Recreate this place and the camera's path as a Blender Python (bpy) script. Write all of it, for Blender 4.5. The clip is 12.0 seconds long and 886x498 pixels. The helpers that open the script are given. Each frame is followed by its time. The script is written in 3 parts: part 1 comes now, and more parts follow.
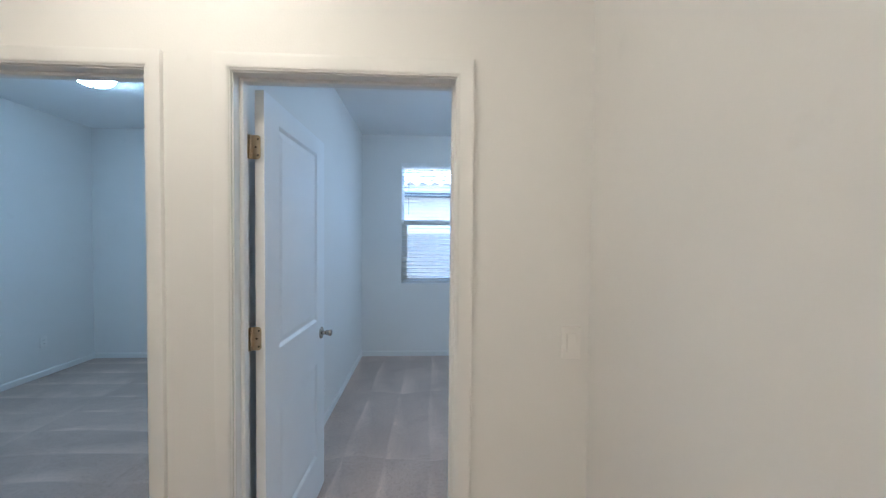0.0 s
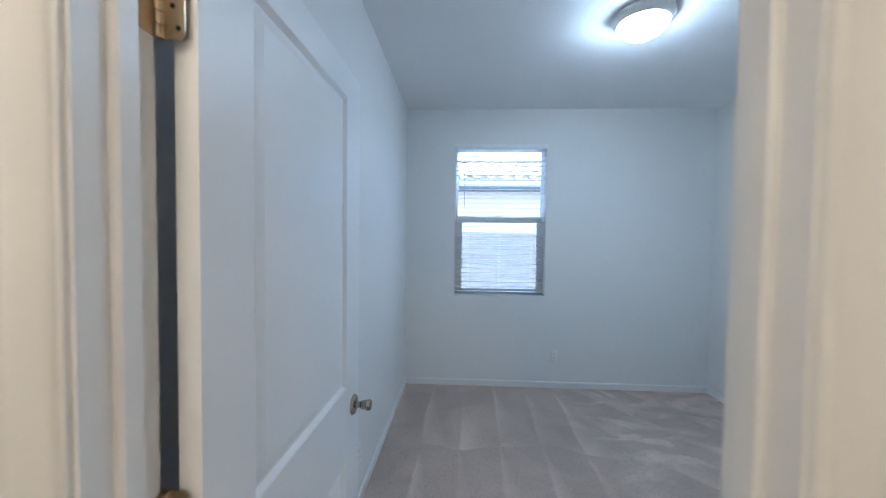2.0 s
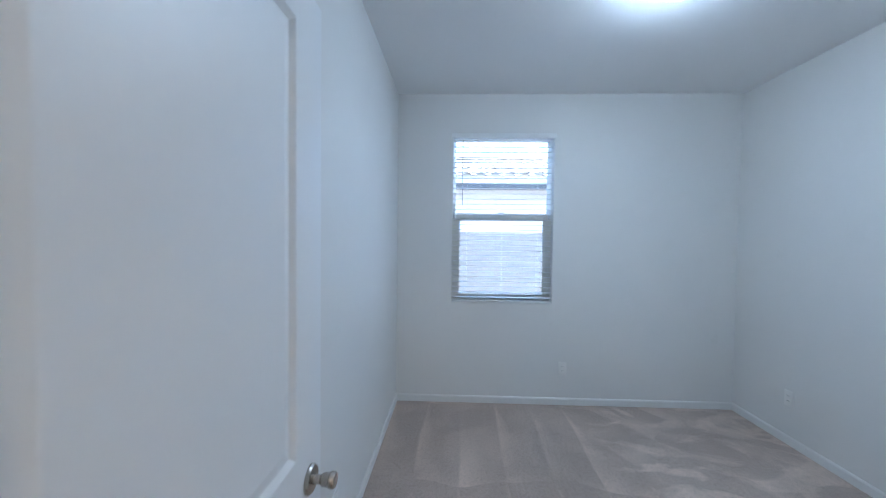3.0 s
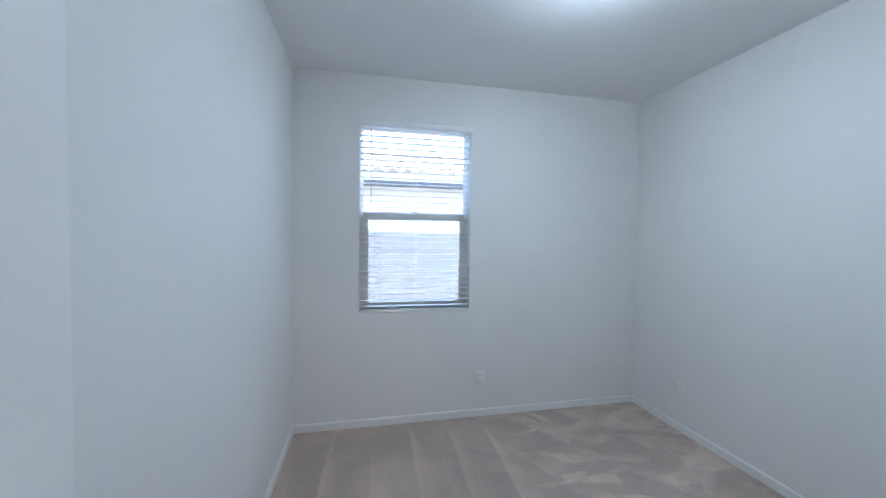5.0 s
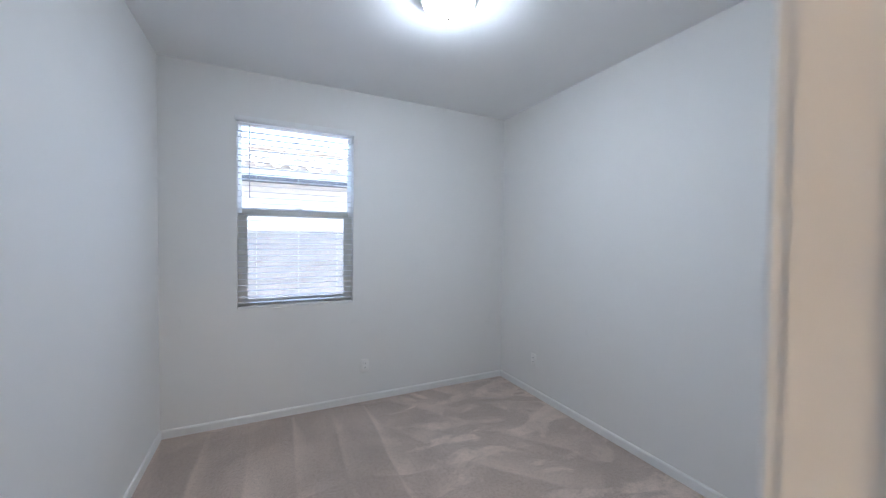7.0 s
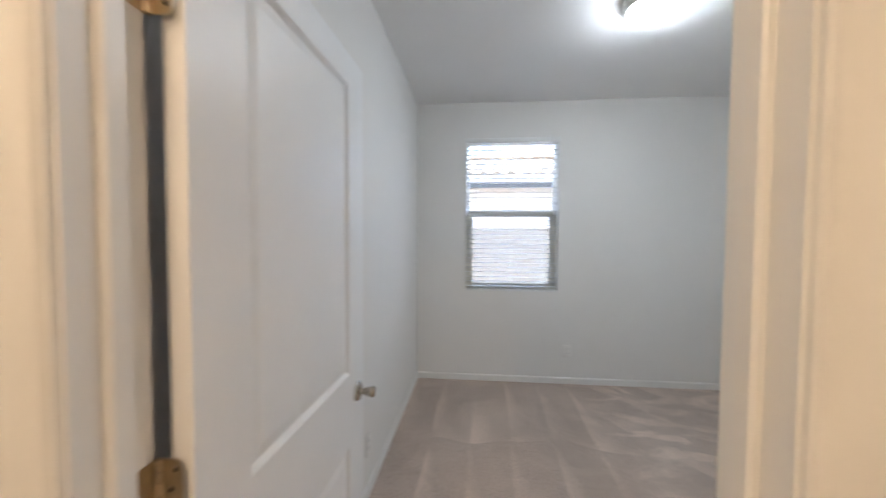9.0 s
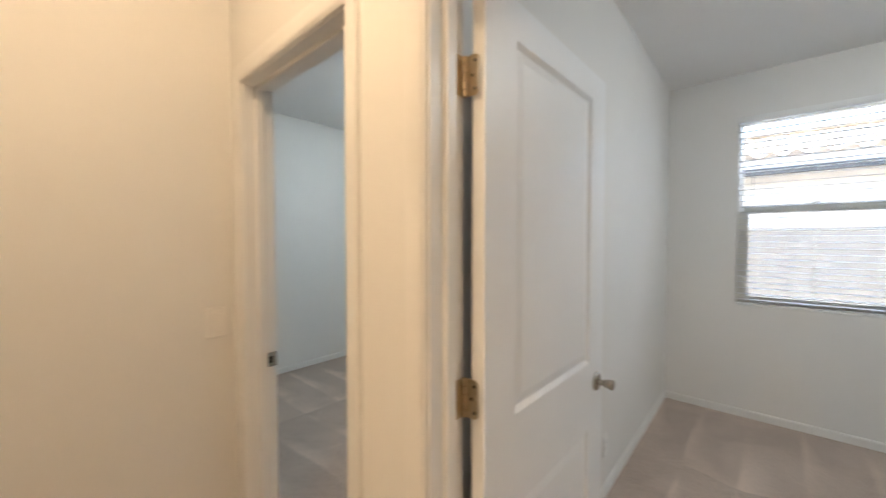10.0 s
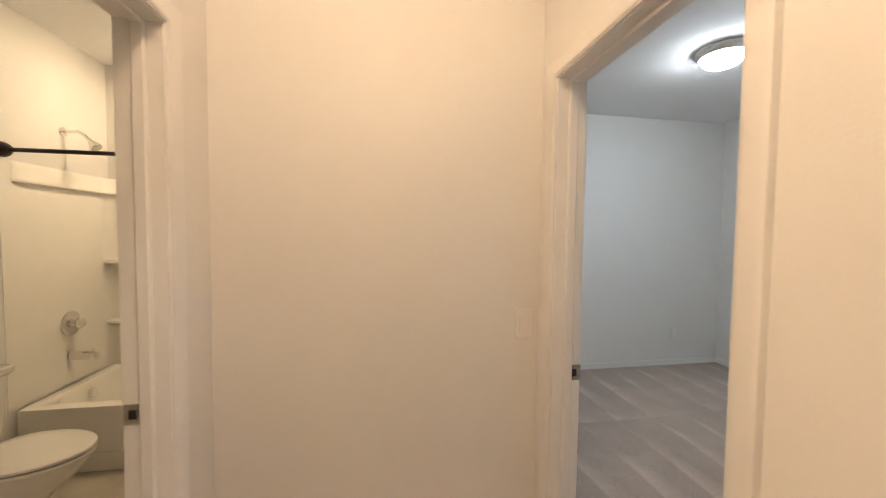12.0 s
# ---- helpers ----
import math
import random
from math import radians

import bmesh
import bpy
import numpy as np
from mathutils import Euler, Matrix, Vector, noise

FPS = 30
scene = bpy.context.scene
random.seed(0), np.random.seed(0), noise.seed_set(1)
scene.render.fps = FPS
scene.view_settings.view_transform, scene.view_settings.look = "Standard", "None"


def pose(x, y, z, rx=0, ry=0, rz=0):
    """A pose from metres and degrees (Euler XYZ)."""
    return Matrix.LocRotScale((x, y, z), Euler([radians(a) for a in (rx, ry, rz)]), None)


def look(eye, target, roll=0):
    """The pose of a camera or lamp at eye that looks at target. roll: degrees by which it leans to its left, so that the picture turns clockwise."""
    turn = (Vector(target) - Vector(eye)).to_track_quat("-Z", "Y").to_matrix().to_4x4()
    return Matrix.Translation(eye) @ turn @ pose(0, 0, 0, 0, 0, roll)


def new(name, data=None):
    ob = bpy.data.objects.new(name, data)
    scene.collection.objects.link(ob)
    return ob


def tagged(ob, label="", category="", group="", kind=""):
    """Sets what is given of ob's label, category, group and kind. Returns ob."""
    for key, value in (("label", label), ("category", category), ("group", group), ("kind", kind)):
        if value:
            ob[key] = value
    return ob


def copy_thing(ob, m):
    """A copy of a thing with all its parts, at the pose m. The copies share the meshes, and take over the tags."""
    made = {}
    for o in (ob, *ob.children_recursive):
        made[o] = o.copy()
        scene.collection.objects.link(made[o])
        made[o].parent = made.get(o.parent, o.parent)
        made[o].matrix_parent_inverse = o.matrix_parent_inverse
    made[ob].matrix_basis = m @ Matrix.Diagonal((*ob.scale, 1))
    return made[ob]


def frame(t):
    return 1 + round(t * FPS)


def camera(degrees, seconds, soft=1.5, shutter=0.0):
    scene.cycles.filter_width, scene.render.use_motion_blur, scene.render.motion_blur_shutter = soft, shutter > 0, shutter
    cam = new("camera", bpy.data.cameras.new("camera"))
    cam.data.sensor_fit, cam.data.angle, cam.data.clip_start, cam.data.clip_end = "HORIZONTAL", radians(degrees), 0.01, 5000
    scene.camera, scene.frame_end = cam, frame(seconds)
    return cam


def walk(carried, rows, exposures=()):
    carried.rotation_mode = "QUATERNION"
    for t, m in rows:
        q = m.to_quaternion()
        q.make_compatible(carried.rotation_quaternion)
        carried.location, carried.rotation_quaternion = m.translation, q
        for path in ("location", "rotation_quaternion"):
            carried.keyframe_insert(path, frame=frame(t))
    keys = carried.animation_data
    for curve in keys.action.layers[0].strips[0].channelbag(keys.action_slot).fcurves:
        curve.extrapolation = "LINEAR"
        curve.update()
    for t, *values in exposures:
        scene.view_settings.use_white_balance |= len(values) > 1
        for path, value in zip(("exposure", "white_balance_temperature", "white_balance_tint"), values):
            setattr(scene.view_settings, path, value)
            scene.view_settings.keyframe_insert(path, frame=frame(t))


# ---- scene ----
cam = camera(101.8, 12.0, soft=1.15, shutter=0.45)
PATH = [
    (0, (0.295, 0.127, 1.467), (0.393, 2.124, 1.415), 0.5),
    (0.5, (0.238, 0.341, 1.459), (0.238, 2.340, 1.400), 0.7),
    (1, (0.202, 0.595, 1.473), (0.159, 2.593, 1.409), 0.4),
    (1.5, (0.128, 0.809, 1.475), (0.043, 2.806, 1.409), 0.7),
    (2, (0.056, 1.031, 1.496), (-0.043, 3.028, 1.430), 0.7),
    (2.5, (0.026, 1.224, 1.479), (-0.057, 3.221, 1.419), 0.7),
    (4.5, (0.030, 1.771, 1.508), (0.206, 3.762, 1.442), 0.6),
    (5, (0.049, 1.763, 1.508), (0.466, 3.718, 1.446), 0.7),
    (5.5, (0.141, 1.698, 1.463), (0.737, 3.607, 1.429), 0.5),
    (6, (0.227, 1.623, 1.463), (1.018, 3.460, 1.429), 0.5),
    (6.5, (0.231, 1.539, 1.471), (1.116, 3.331, 1.424), 0.6),
    (8.5, (0.059, 1.111, 1.468), (0.565, 3.044, 1.391), 0.4),
    (9, (0.098, 1.040, 1.457), (-0.085, 3.030, 1.382), 0.3),
    (9.5, (0.148, 0.970, 1.461), (-0.684, 2.787, 1.385), 0.4),
    (10, (0.142, 0.870, 1.448), (-1.182, 2.368, 1.389), -0.0),
    (10.5, (0.124, 0.774, 1.434), (-1.541, 1.881, 1.386), 0.2),
    (11, (0.127, 0.744, 1.454), (-1.783, 1.334, 1.378), -0.2),
    (11.5, (0.051, 0.752, 1.458), (-1.921, 1.076, 1.374), 0.1),
    (12, (-0.109, 0.780, 1.473), (-2.079, 1.113, 1.387), 0.6),
]
walk(cam, [(t, look(eye, target, roll)) for t, eye, target, roll in PATH],
     [(0.0, 3.82, 4840, 4), (1.0, 3.82, 5000, 4), (2.7, 3.91, 5130, 7), (4.5, 4.01, 5400, 8), (6.7, 4.04, 5800, 13), (8.5, 4.01, 6300, 15), (9.5, 4.04, 6650, 11), (10.5, 4.06, 7000, 13), (12.0, 4.06, 7050, 17)])

# ---- world and sun ----
SUN_EL, SUN_AZ = radians(52), radians(258)
world = bpy.data.worlds.new("sky")
scene.world = world
world.use_nodes = True
sky = world.node_tree.nodes.new("ShaderNodeTexSky")
sky.sky_type = "NISHITA"
sky.sun_disc = False
sky.sun_elevation = SUN_EL
sky.sun_rotation = SUN_AZ - math.pi
world.node_tree.links.new(sky.outputs["Color"], world.node_tree.nodes["Background"].inputs["Color"])
world.node_tree.nodes["Background"].inputs["Strength"].default_value = 0.104
sun = new("sun", bpy.data.lights.new("sun", "SUN"))
sun.data.energy, sun.data.angle, sun.data.color = 2.3, radians(0.5), (1.0, 0.97, 0.93)
sun.matrix_world = look((0, 0, 30), (30 / math.tan(SUN_EL) * math.sin(SUN_AZ), 30 / math.tan(SUN_EL) * math.cos(SUN_AZ), 0))

LAMP_BEDROOM = (6.9, (0.82, 0.925, 1.0))
LAMP_HALL = (4.9, (1.0, 0.75, 0.495))
# strength of the added fill lamp at the back of the hall
LAMP_HALL_FILL = (8.4, (1.0, 0.76, 0.505))
LAMP_BEDROOM_WEST = (6.3, (0.73, 0.895, 1.0))
LAMP_BATH = (3.2, (1.0, 0.81, 0.53))


# ---- materials ----
def material(name, color, rough=0.5, metal=0.0, vary=0.06, scale=3.0, bump=0.0, bump_scale=200.0, spec=0.5):
    m = bpy.data.materials.new(name)
    m.use_nodes = True
    n, l = m.node_tree.nodes, m.node_tree.links
    b = n["Principled BSDF"]
    b.inputs["Roughness"].default_value, b.inputs["Metallic"].default_value = rough, metal
    b.inputs["Specular IOR Level"].default_value = spec
    co = n.new("ShaderNodeTexCoord")
    big = n.new("ShaderNodeTexNoise")
    big.inputs["Scale"].default_value, big.inputs["Detail"].default_value = scale, 6.0
    l.new(co.outputs["Object"], big.inputs["Vector"])
    ramp = n.new("ShaderNodeValToRGB")
    ramp.color_ramp.elements[0].position, ramp.color_ramp.elements[1].position = 0.3, 0.7
    ramp.color_ramp.elements[0].color = (*[c * (1 - vary) for c in color], 1)
    ramp.color_ramp.elements[1].color = (*[min(1, c * (1 + vary)) for c in color], 1)
    l.new(big.outputs["Fac"], ramp.inputs["Fac"])
    l.new(ramp.outputs["Color"], b.inputs["Base Color"])
    if bump:
        fine = n.new("ShaderNodeTexNoise")
        fine.inputs["Scale"].default_value, fine.inputs["Detail"].default_value = bump_scale, 3.0
        l.new(co.outputs["Object"], fine.inputs["Vector"])
        bp = n.new("ShaderNodeBump")
        bp.inputs["Strength"].default_value, bp.inputs["Distance"].default_value = bump, 0.002
        l.new(fine.outputs["Fac"], bp.inputs["Height"])
        l.new(bp.outputs["Normal"], b.inputs["Normal"])
    return m


def glowing(name, color, strength):
    m = bpy.data.materials.new(name)
    m.use_nodes = True
    b = m.node_tree.nodes["Principled BSDF"]
    b.inputs["Base Color"].default_value = (0.9, 0.9, 0.88, 1)
    b.inputs["Roughness"].default_value = 0.3
    b.inputs["Emission Color"].default_value = (*color, 1)
    b.inputs["Emission Strength"].default_value = strength
    return m


def carpet_material():
    m = material("carpet", (0.53, 0.428, 0.362), 0.95, vary=0.05, scale=2.0, spec=0.1)
    n, l = m.node_tree.nodes, m.node_tree.links
    b = n["Principled BSDF"]
    co = n.new("ShaderNodeTexCoord")

    def noise_at(sx, sy, scale, detail, dist=0.0, rot=0.0):
        mp = n.new("ShaderNodeMapping")
        mp.inputs["Scale"].default_value = (sx, sy, 1)
        mp.inputs["Rotation"].default_value = (0, 0, rot)
        l.new(co.outputs["Object"], mp.inputs["Vector"])
        t = n.new("ShaderNodeTexNoise")
        t.inputs["Scale"].default_value, t.inputs["Detail"].default_value = scale, detail
        t.inputs["Distortion"].default_value = dist
        l.new(mp.outputs["Vector"], t.inputs["Vector"])
        return t.outputs["Fac"]

    def ramp_of(fac, p0, p1, c0, c1):
        r = n.new("ShaderNodeValToRGB")
        r.color_ramp.elements[0].position, r.color_ramp.elements[1].position = p0, p1
        r.color_ramp.elements[0].color, r.color_ramp.elements[1].color = (c0, c0, c0, 1), (c1, c1, c1, 1)
        l.new(fac, r.inputs["Fac"])
        return r.outputs["Color"]

    def times(a, c):
        x = n.new("ShaderNodeMix")
        x.data_type, x.blend_type = "RGBA", "MULTIPLY"
        x.inputs["Factor"].default_value = 1.0
        l.new(a, x.inputs["A"])
        l.new(c, x.inputs["B"])
        return x.outputs["Result"]

    base = b.inputs["Base Color"].links[0].from_socket
    def math_of(op, a, c):
        x = n.new("ShaderNodeMath")
        x.operation = op
        for k, v in enumerate((a, c)):
            if isinstance(v, (int, float)):
                x.inputs[k].default_value = v
            else:
                l.new(v, x.inputs[k])
        return x.outputs[0]

    def strokes(rot, width, length, start, wob, ends):
        """Vacuum strokes: wedges with one crisp side, in rows across the room, fading in and out."""
        mp = n.new("ShaderNodeMapping")
        mp.inputs["Rotation"].default_value = (0, 0, rot)
        l.new(co.outputs["Object"], mp.inputs["Vector"])
        sep = n.new("ShaderNodeSeparateXYZ")
        l.new(mp.outputs["Vector"], sep.inputs[0])
        bend = math_of("MULTIPLY", noise_at(0.9, 0.9, 1.0, 1.0), wob)
        u = math_of("FRACT", math_of("DIVIDE", math_of("ADD", sep.outputs[0], bend), width), 0.0)
        y = math_of("ADD", math_of("SUBTRACT", sep.outputs[1], start), math_of("MULTIPLY", noise_at(1.7, 0.4, 1.0, 1.0), 0.35))
        v = math_of("SUBTRACT", 1.0, math_of("FRACT", math_of("DIVIDE", y, length), 0.0))
        wedge = math_of("SUBTRACT", 1.0, math_of("DIVIDE", u, math_of("ADD", math_of("MULTIPLY", v, 0.75), 0.04)))
        wedge = math_of("MAXIMUM", wedge, 0.0)
        soft = ramp_of(u, 0.0, 0.07, 0.0, 1.0)
        edge = math_of("MULTIPLY", math_of("POWER", v, 14.0), ends)
        lit = math_of("MAXIMUM", math_of("MULTIPLY", wedge, soft), edge)
        return math_of("MULTIPLY", lit, ramp_of(noise_at(2.3, 1.3, 1.0, 2.0, 0.4, rot), 0.36, 0.62, 0.15, 1.0))

    # straight strokes up to the window wall in the west, rubbed patches and slanting strokes in the east
    place = n.new("ShaderNodeSeparateXYZ")
    l.new(co.outputs["Object"], place.inputs[0])
    border = math_of("ADD", place.outputs[0], math_of("MULTIPLY", noise_at(0.7, 1.1, 1.0, 2.0, 0.4), 0.9))
    zone = ramp_of(math_of("SUBTRACT", border, 1.05), 0.40, 0.56, 0.0, 1.0)
    patches = math_of("MULTIPLY", ramp_of(noise_at(1.2, 1.9, 1.25, 4.0, 1.6, 0.5), 0.47, 0.56, 0.0, 0.85), ramp_of(noise_at(1, 1, 9.0, 4.0, 0.6), 0.34, 0.60, 0.55, 1.0))
    rubbed = math_of("MAXIMUM", patches, math_of("MULTIPLY", strokes(-0.62, 0.42, 1.2, 0.2, 0.3, 0.0), 0.75))
    mixed = n.new("ShaderNodeMix")
    mixed.data_type = "FLOAT"
    l.new(zone, mixed.inputs[0])
    l.new(strokes(0.03, 0.29, 1.05, 3.74, 0.10, 0.45), mixed.inputs[2])
    l.new(rubbed, mixed.inputs[3])
    # the west bedroom was vacuumed across, from its west wall
    side = n.new("ShaderNodeSeparateXYZ")
    l.new(co.outputs["Object"], side.inputs[0])
    rooms = n.new("ShaderNodeMix")
    rooms.data_type = "FLOAT"
    l.new(math_of("LESS_THAN", side.outputs[0], -0.49), rooms.inputs[0])
    l.new(mixed.outputs[0], rooms.inputs[2])
    l.new(strokes(-math.pi / 2, 0.30, 1.15, 2.85, 0.16, 0.3), rooms.inputs[3])
    streak = ramp_of(rooms.outputs[0], 0.0, 0.8, 0.91, 1.25)
    cross = ramp_of(noise_at(1.3, 1.3, 1.6, 5.0, 1.0), 0.42, 0.60, 0.93, 1.05)
    speck = ramp_of(noise_at(1, 1, 55.0, 5.0), 0.34, 0.52, 0.88, 1.02)
    tuft = times(ramp_of(noise_at(1, 1, 300.0, 3.0), 0.35, 0.65, 0.78, 1.18), speck)
    l.new(times(times(times(base, streak), cross), tuft), b.inputs["Base Color"])
    bp = n.new("ShaderNodeBump")
    bp.inputs["Strength"].default_value, bp.inputs["Distance"].default_value = 0.8, 0.006
    l.new(noise_at(1, 1, 260.0, 3.0), bp.inputs["Height"])
    l.new(bp.outputs["Normal"], b.inputs["Normal"])
    b.inputs["Sheen Weight"].default_value = 0.15
    return m


def glass_material():
    m = bpy.data.materials.new("window_glass")
    m.use_nodes = True
    b = m.node_tree.nodes["Principled BSDF"]
    b.inputs["Transmission Weight"].default_value = 1.0
    b.inputs["Roughness"].default_value = 0.0
    b.inputs["IOR"].default_value = 1.45
    b.inputs["Base Color"].default_value = (0.97, 0.99, 0.98, 1)
    return m


def pieces_material(name, color, rough, spread, bump, bump_scale):
    m = material(name, color, rough, vary=0.08, scale=6.0, bump=bump, bump_scale=bump_scale)
    n, l = m.node_tree.nodes, m.node_tree.links
    b = n["Principled BSDF"]
    info = n.new("ShaderNodeObjectInfo")
    rng = n.new("ShaderNodeMapRange")
    rng.inputs["To Min"].default_value, rng.inputs["To Max"].default_value = 1 - spread, 1 + spread
    l.new(info.outputs["Random"], rng.inputs["Value"])
    hsv = n.new("ShaderNodeHueSaturation")
    l.new(b.inputs["Base Color"].links[0].from_socket, hsv.inputs["Color"])
    l.new(rng.outputs["Result"], hsv.inputs["Value"])
    l.new(hsv.outputs["Color"], b.inputs["Base Color"])
    return m


PAINT = material("wall_paint", (0.76, 0.745, 0.72), 0.62, vary=0.012, scale=1.3, bump=0.22, bump_scale=150.0, spec=0.35)


def scuffed(m, amount):
    """Faint rubbed patches and small touch-up marks on a painted surface."""
    n, l = m.node_tree.nodes, m.node_tree.links
    base = n["Principled BSDF"].inputs["Base Color"]
    co = n.new("ShaderNodeTexCoord")
    color = base.links[0].from_socket
    for scale, lo, hi, k in ((1.9, 0.60, 0.74, 0.6), (7.0, 0.70, 0.76, 1.0)):
        t = n.new("ShaderNodeTexNoise")
        t.inputs["Scale"].default_value, t.inputs["Detail"].default_value = scale, 4.0
        l.new(co.outputs["Object"], t.inputs["Vector"])
        r = n.new("ShaderNodeValToRGB")
        r.color_ramp.elements[0].position, r.color_ramp.elements[1].position = lo, hi
        r.color_ramp.elements[0].color = (1, 1, 1, 1)
        r.color_ramp.elements[1].color = (1 - amount * k, 1 - amount * k, 1 - amount * k * 1.1, 1)
        l.new(t.outputs["Fac"], r.inputs["Fac"])
        x = n.new("ShaderNodeMix")
        x.data_type, x.blend_type = "RGBA", "MULTIPLY"
        x.inputs["Factor"].default_value = 1.0
        l.new(color, x.inputs["A"])
        l.new(r.outputs["Color"], x.inputs["B"])
        color = x.outputs["Result"]
    l.new(color, base)


scuffed(PAINT, 0.03)
CEILING = material("ceiling_paint", (0.87, 0.87, 0.865), 0.85, vary=0.012, scale=1.5, bump=0.4, bump_scale=90.0, spec=0.2)
TRIM = material("trim_paint", (0.77, 0.757, 0.735), 0.38, vary=0.015, scale=5.0, bump=0.05, bump_scale=60.0)
DOOR_PAINT = material("door_paint", (0.80, 0.80, 0.80), 0.42, vary=0.015, scale=4.0, bump=0.06, bump_scale=120.0)
CARPET = carpet_material()
VINYL = material("bath_vinyl_floor", (0.55, 0.50, 0.42), 0.4, vary=0.1, scale=5.0, bump=0.1, bump_scale=40.0)
NICKEL = material("satin_nickel", (0.42, 0.385, 0.34), 0.27, 1.0, vary=0.08, scale=30.0)
BRUSHED = material("brushed_nickel", (0.72, 0.70, 0.67), 0.5, 1.0, vary=0.05, scale=40.0)
HINGE = material("hinge_metal", (0.52, 0.43, 0.30), 0.36, 1.0, vary=0.12, scale=40.0)
CHROME = material("chrome", (0.75, 0.74, 0.72), 0.12, 1.0, vary=0.03, scale=20.0)
BLACK = material("dark_metal", (0.018, 0.016, 0.015), 0.4, 0.4, vary=0.2, scale=30.0)
# near-black colour for the shade inside holes that are not cut
HOLE_SHADE = material("hole_shade", (0.012, 0.011, 0.010), 0.8)
PLASTIC = material("white_plastic", (0.796, 0.776, 0.746), 0.32, vary=0.02, scale=20.0)
BLIND = material("faux_wood_blind", (0.76, 0.76, 0.755), 0.3, vary=0.02, scale=8.0)
VALANCE = material("valance_wood", (0.78, 0.78, 0.77), 0.5, vary=0.03, scale=8.0)
CORD = material("blind_cord", (0.72, 0.72, 0.70), 0.8)
WAND = material("clear_wand", (0.30, 0.32, 0.34), 0.2)
VINYL_FRAME = material("window_vinyl", (0.70, 0.685, 0.62), 0.35, vary=0.04, scale=6.0)
# lighter copy of the frame vinyl, with the skylight put into its colour
VINYL_LIT = material("window_vinyl_lit", (0.84, 0.84, 0.82), 0.3, vary=0.03, scale=6.0)
PORCELAIN = material("porcelain", (0.80, 0.78, 0.74), 0.1, vary=0.01)
ACRYLIC = material("tub_acrylic", (0.86, 0.84, 0.79), 0.2, vary=0.015)
# near-black colour that carries the shade under the neighbour's eave
EAVE_SHADE = material("eave_shade", (0.09, 0.085, 0.08), 0.7, vary=0.08)
STUCCO = material("stucco", (0.82, 0.785, 0.73), 0.9, vary=0.05, scale=2.0, bump=0.7, bump_scale=60.0)
FASCIA = material("fascia_paint", (0.62, 0.59, 0.54), 0.6, vary=0.08)
TILE = pieces_material("clay_tile", (0.62, 0.55, 0.48), 0.8, 0.12, 0.3, 40.0)
BLOCK = pieces_material("concrete_block", (0.29, 0.28, 0.264), 0.9, 0.02, 0.3, 80.0)
MORTAR = material("mortar", (0.262, 0.253, 0.238), 0.95, bump=0.4, bump_scale=90.0)
GRAVEL = material("gravel_ground", (0.34, 0.30, 0.26), 0.95, vary=0.25, scale=14.0, bump=1.0, bump_scale=30.0)
GLASS = glass_material()


# ---- mesh helpers ----
def mesh_of(name, bm, mat, smooth=False):
    bmesh.ops.recalc_face_normals(bm, faces=bm.faces)
    me = bpy.data.meshes.new(name)
    bm.to_mesh(me)
    bm.free()
    me.materials.append(mat)
    if smooth:
        me.polygons.foreach_set("use_smooth", [True] * len(me.polygons))
        me.set_sharp_from_angle(angle=radians(38))
    return me


def part(name, bm, mat, parent=None, label="", smooth=True):
    ob = new(name, mesh_of(name, bm, mat, smooth))
    if parent is not None:
        ob.parent = parent
    return tagged(ob, label)


def structure(name, bm, mat, label, category):
    return tagged(part(name, bm, mat, None, "", False), label, category, "", "structure")


def empty(name, m, label, category, group="", kind=""):
    ob = new(name)
    ob.empty_display_size = 0.1
    ob.matrix_world = m
    return tagged(ob, label, category, group, kind)


def add_box(bm, x0, x1, y0, y1, z0, z1):
    r = bmesh.ops.create_cube(bm, size=1.0)["verts"]
    bmesh.ops.scale(bm, verts=r, vec=(x1 - x0, y1 - y0, z1 - z0))
    bmesh.ops.translate(bm, verts=r, vec=((x0 + x1) / 2, (y0 + y1) / 2, (z0 + z1) / 2))
    return r


def boxes(*dims):
    bm = bmesh.new()
    for d in dims:
        add_box(bm, *d)
    return bm


def soft_box(x0, x1, y0, y1, z0, z1, r=0.004, seg=2):
    bm = boxes((x0, x1, y0, y1, z0, z1))
    bmesh.ops.bevel(bm, geom=bm.edges[:], offset=r, segments=seg, profile=0.5, affect="EDGES")
    return bm


def add_tube(bm, p, q, r0, r1=None, seg=20):
    p, q = Vector(p), Vector(q)
    d = q - p
    m = Matrix.Translation((p + q) / 2) @ d.to_track_quat("Z", "Y").to_matrix().to_4x4()
    bmesh.ops.create_cone(bm, cap_ends=True, segments=seg, radius1=r0, radius2=r0 if r1 is None else r1, depth=d.length, matrix=m)
    return bm


def tube(p, q, r0, r1=None, seg=20):
    return add_tube(bmesh.new(), p, q, r0, r1, seg)


def loft(rings, cap_first=True, cap_last=True):
    bm = bmesh.new()
    vs = [[bm.verts.new(p) for p in ring] for ring in rings]
    for a, b in zip(vs, vs[1:]):
        k = len(a)
        for i in range(k):
            bm.faces.new((a[i], a[(i + 1) % k], b[(i + 1) % k], b[i]))
    if cap_first:
        bm.faces.new(vs[0][::-1])
    if cap_last:
        bm.faces.new(vs[-1])
    return bm


def lathe(profile, seg=40):
    """Turned about z; profile: radius and height from one end to the other."""
    return loft([[(max(r, 1e-4) * math.cos(a), max(r, 1e-4) * math.sin(a), z) for a in (2 * math.pi * i / seg for i in range(seg))] for r, z in profile])


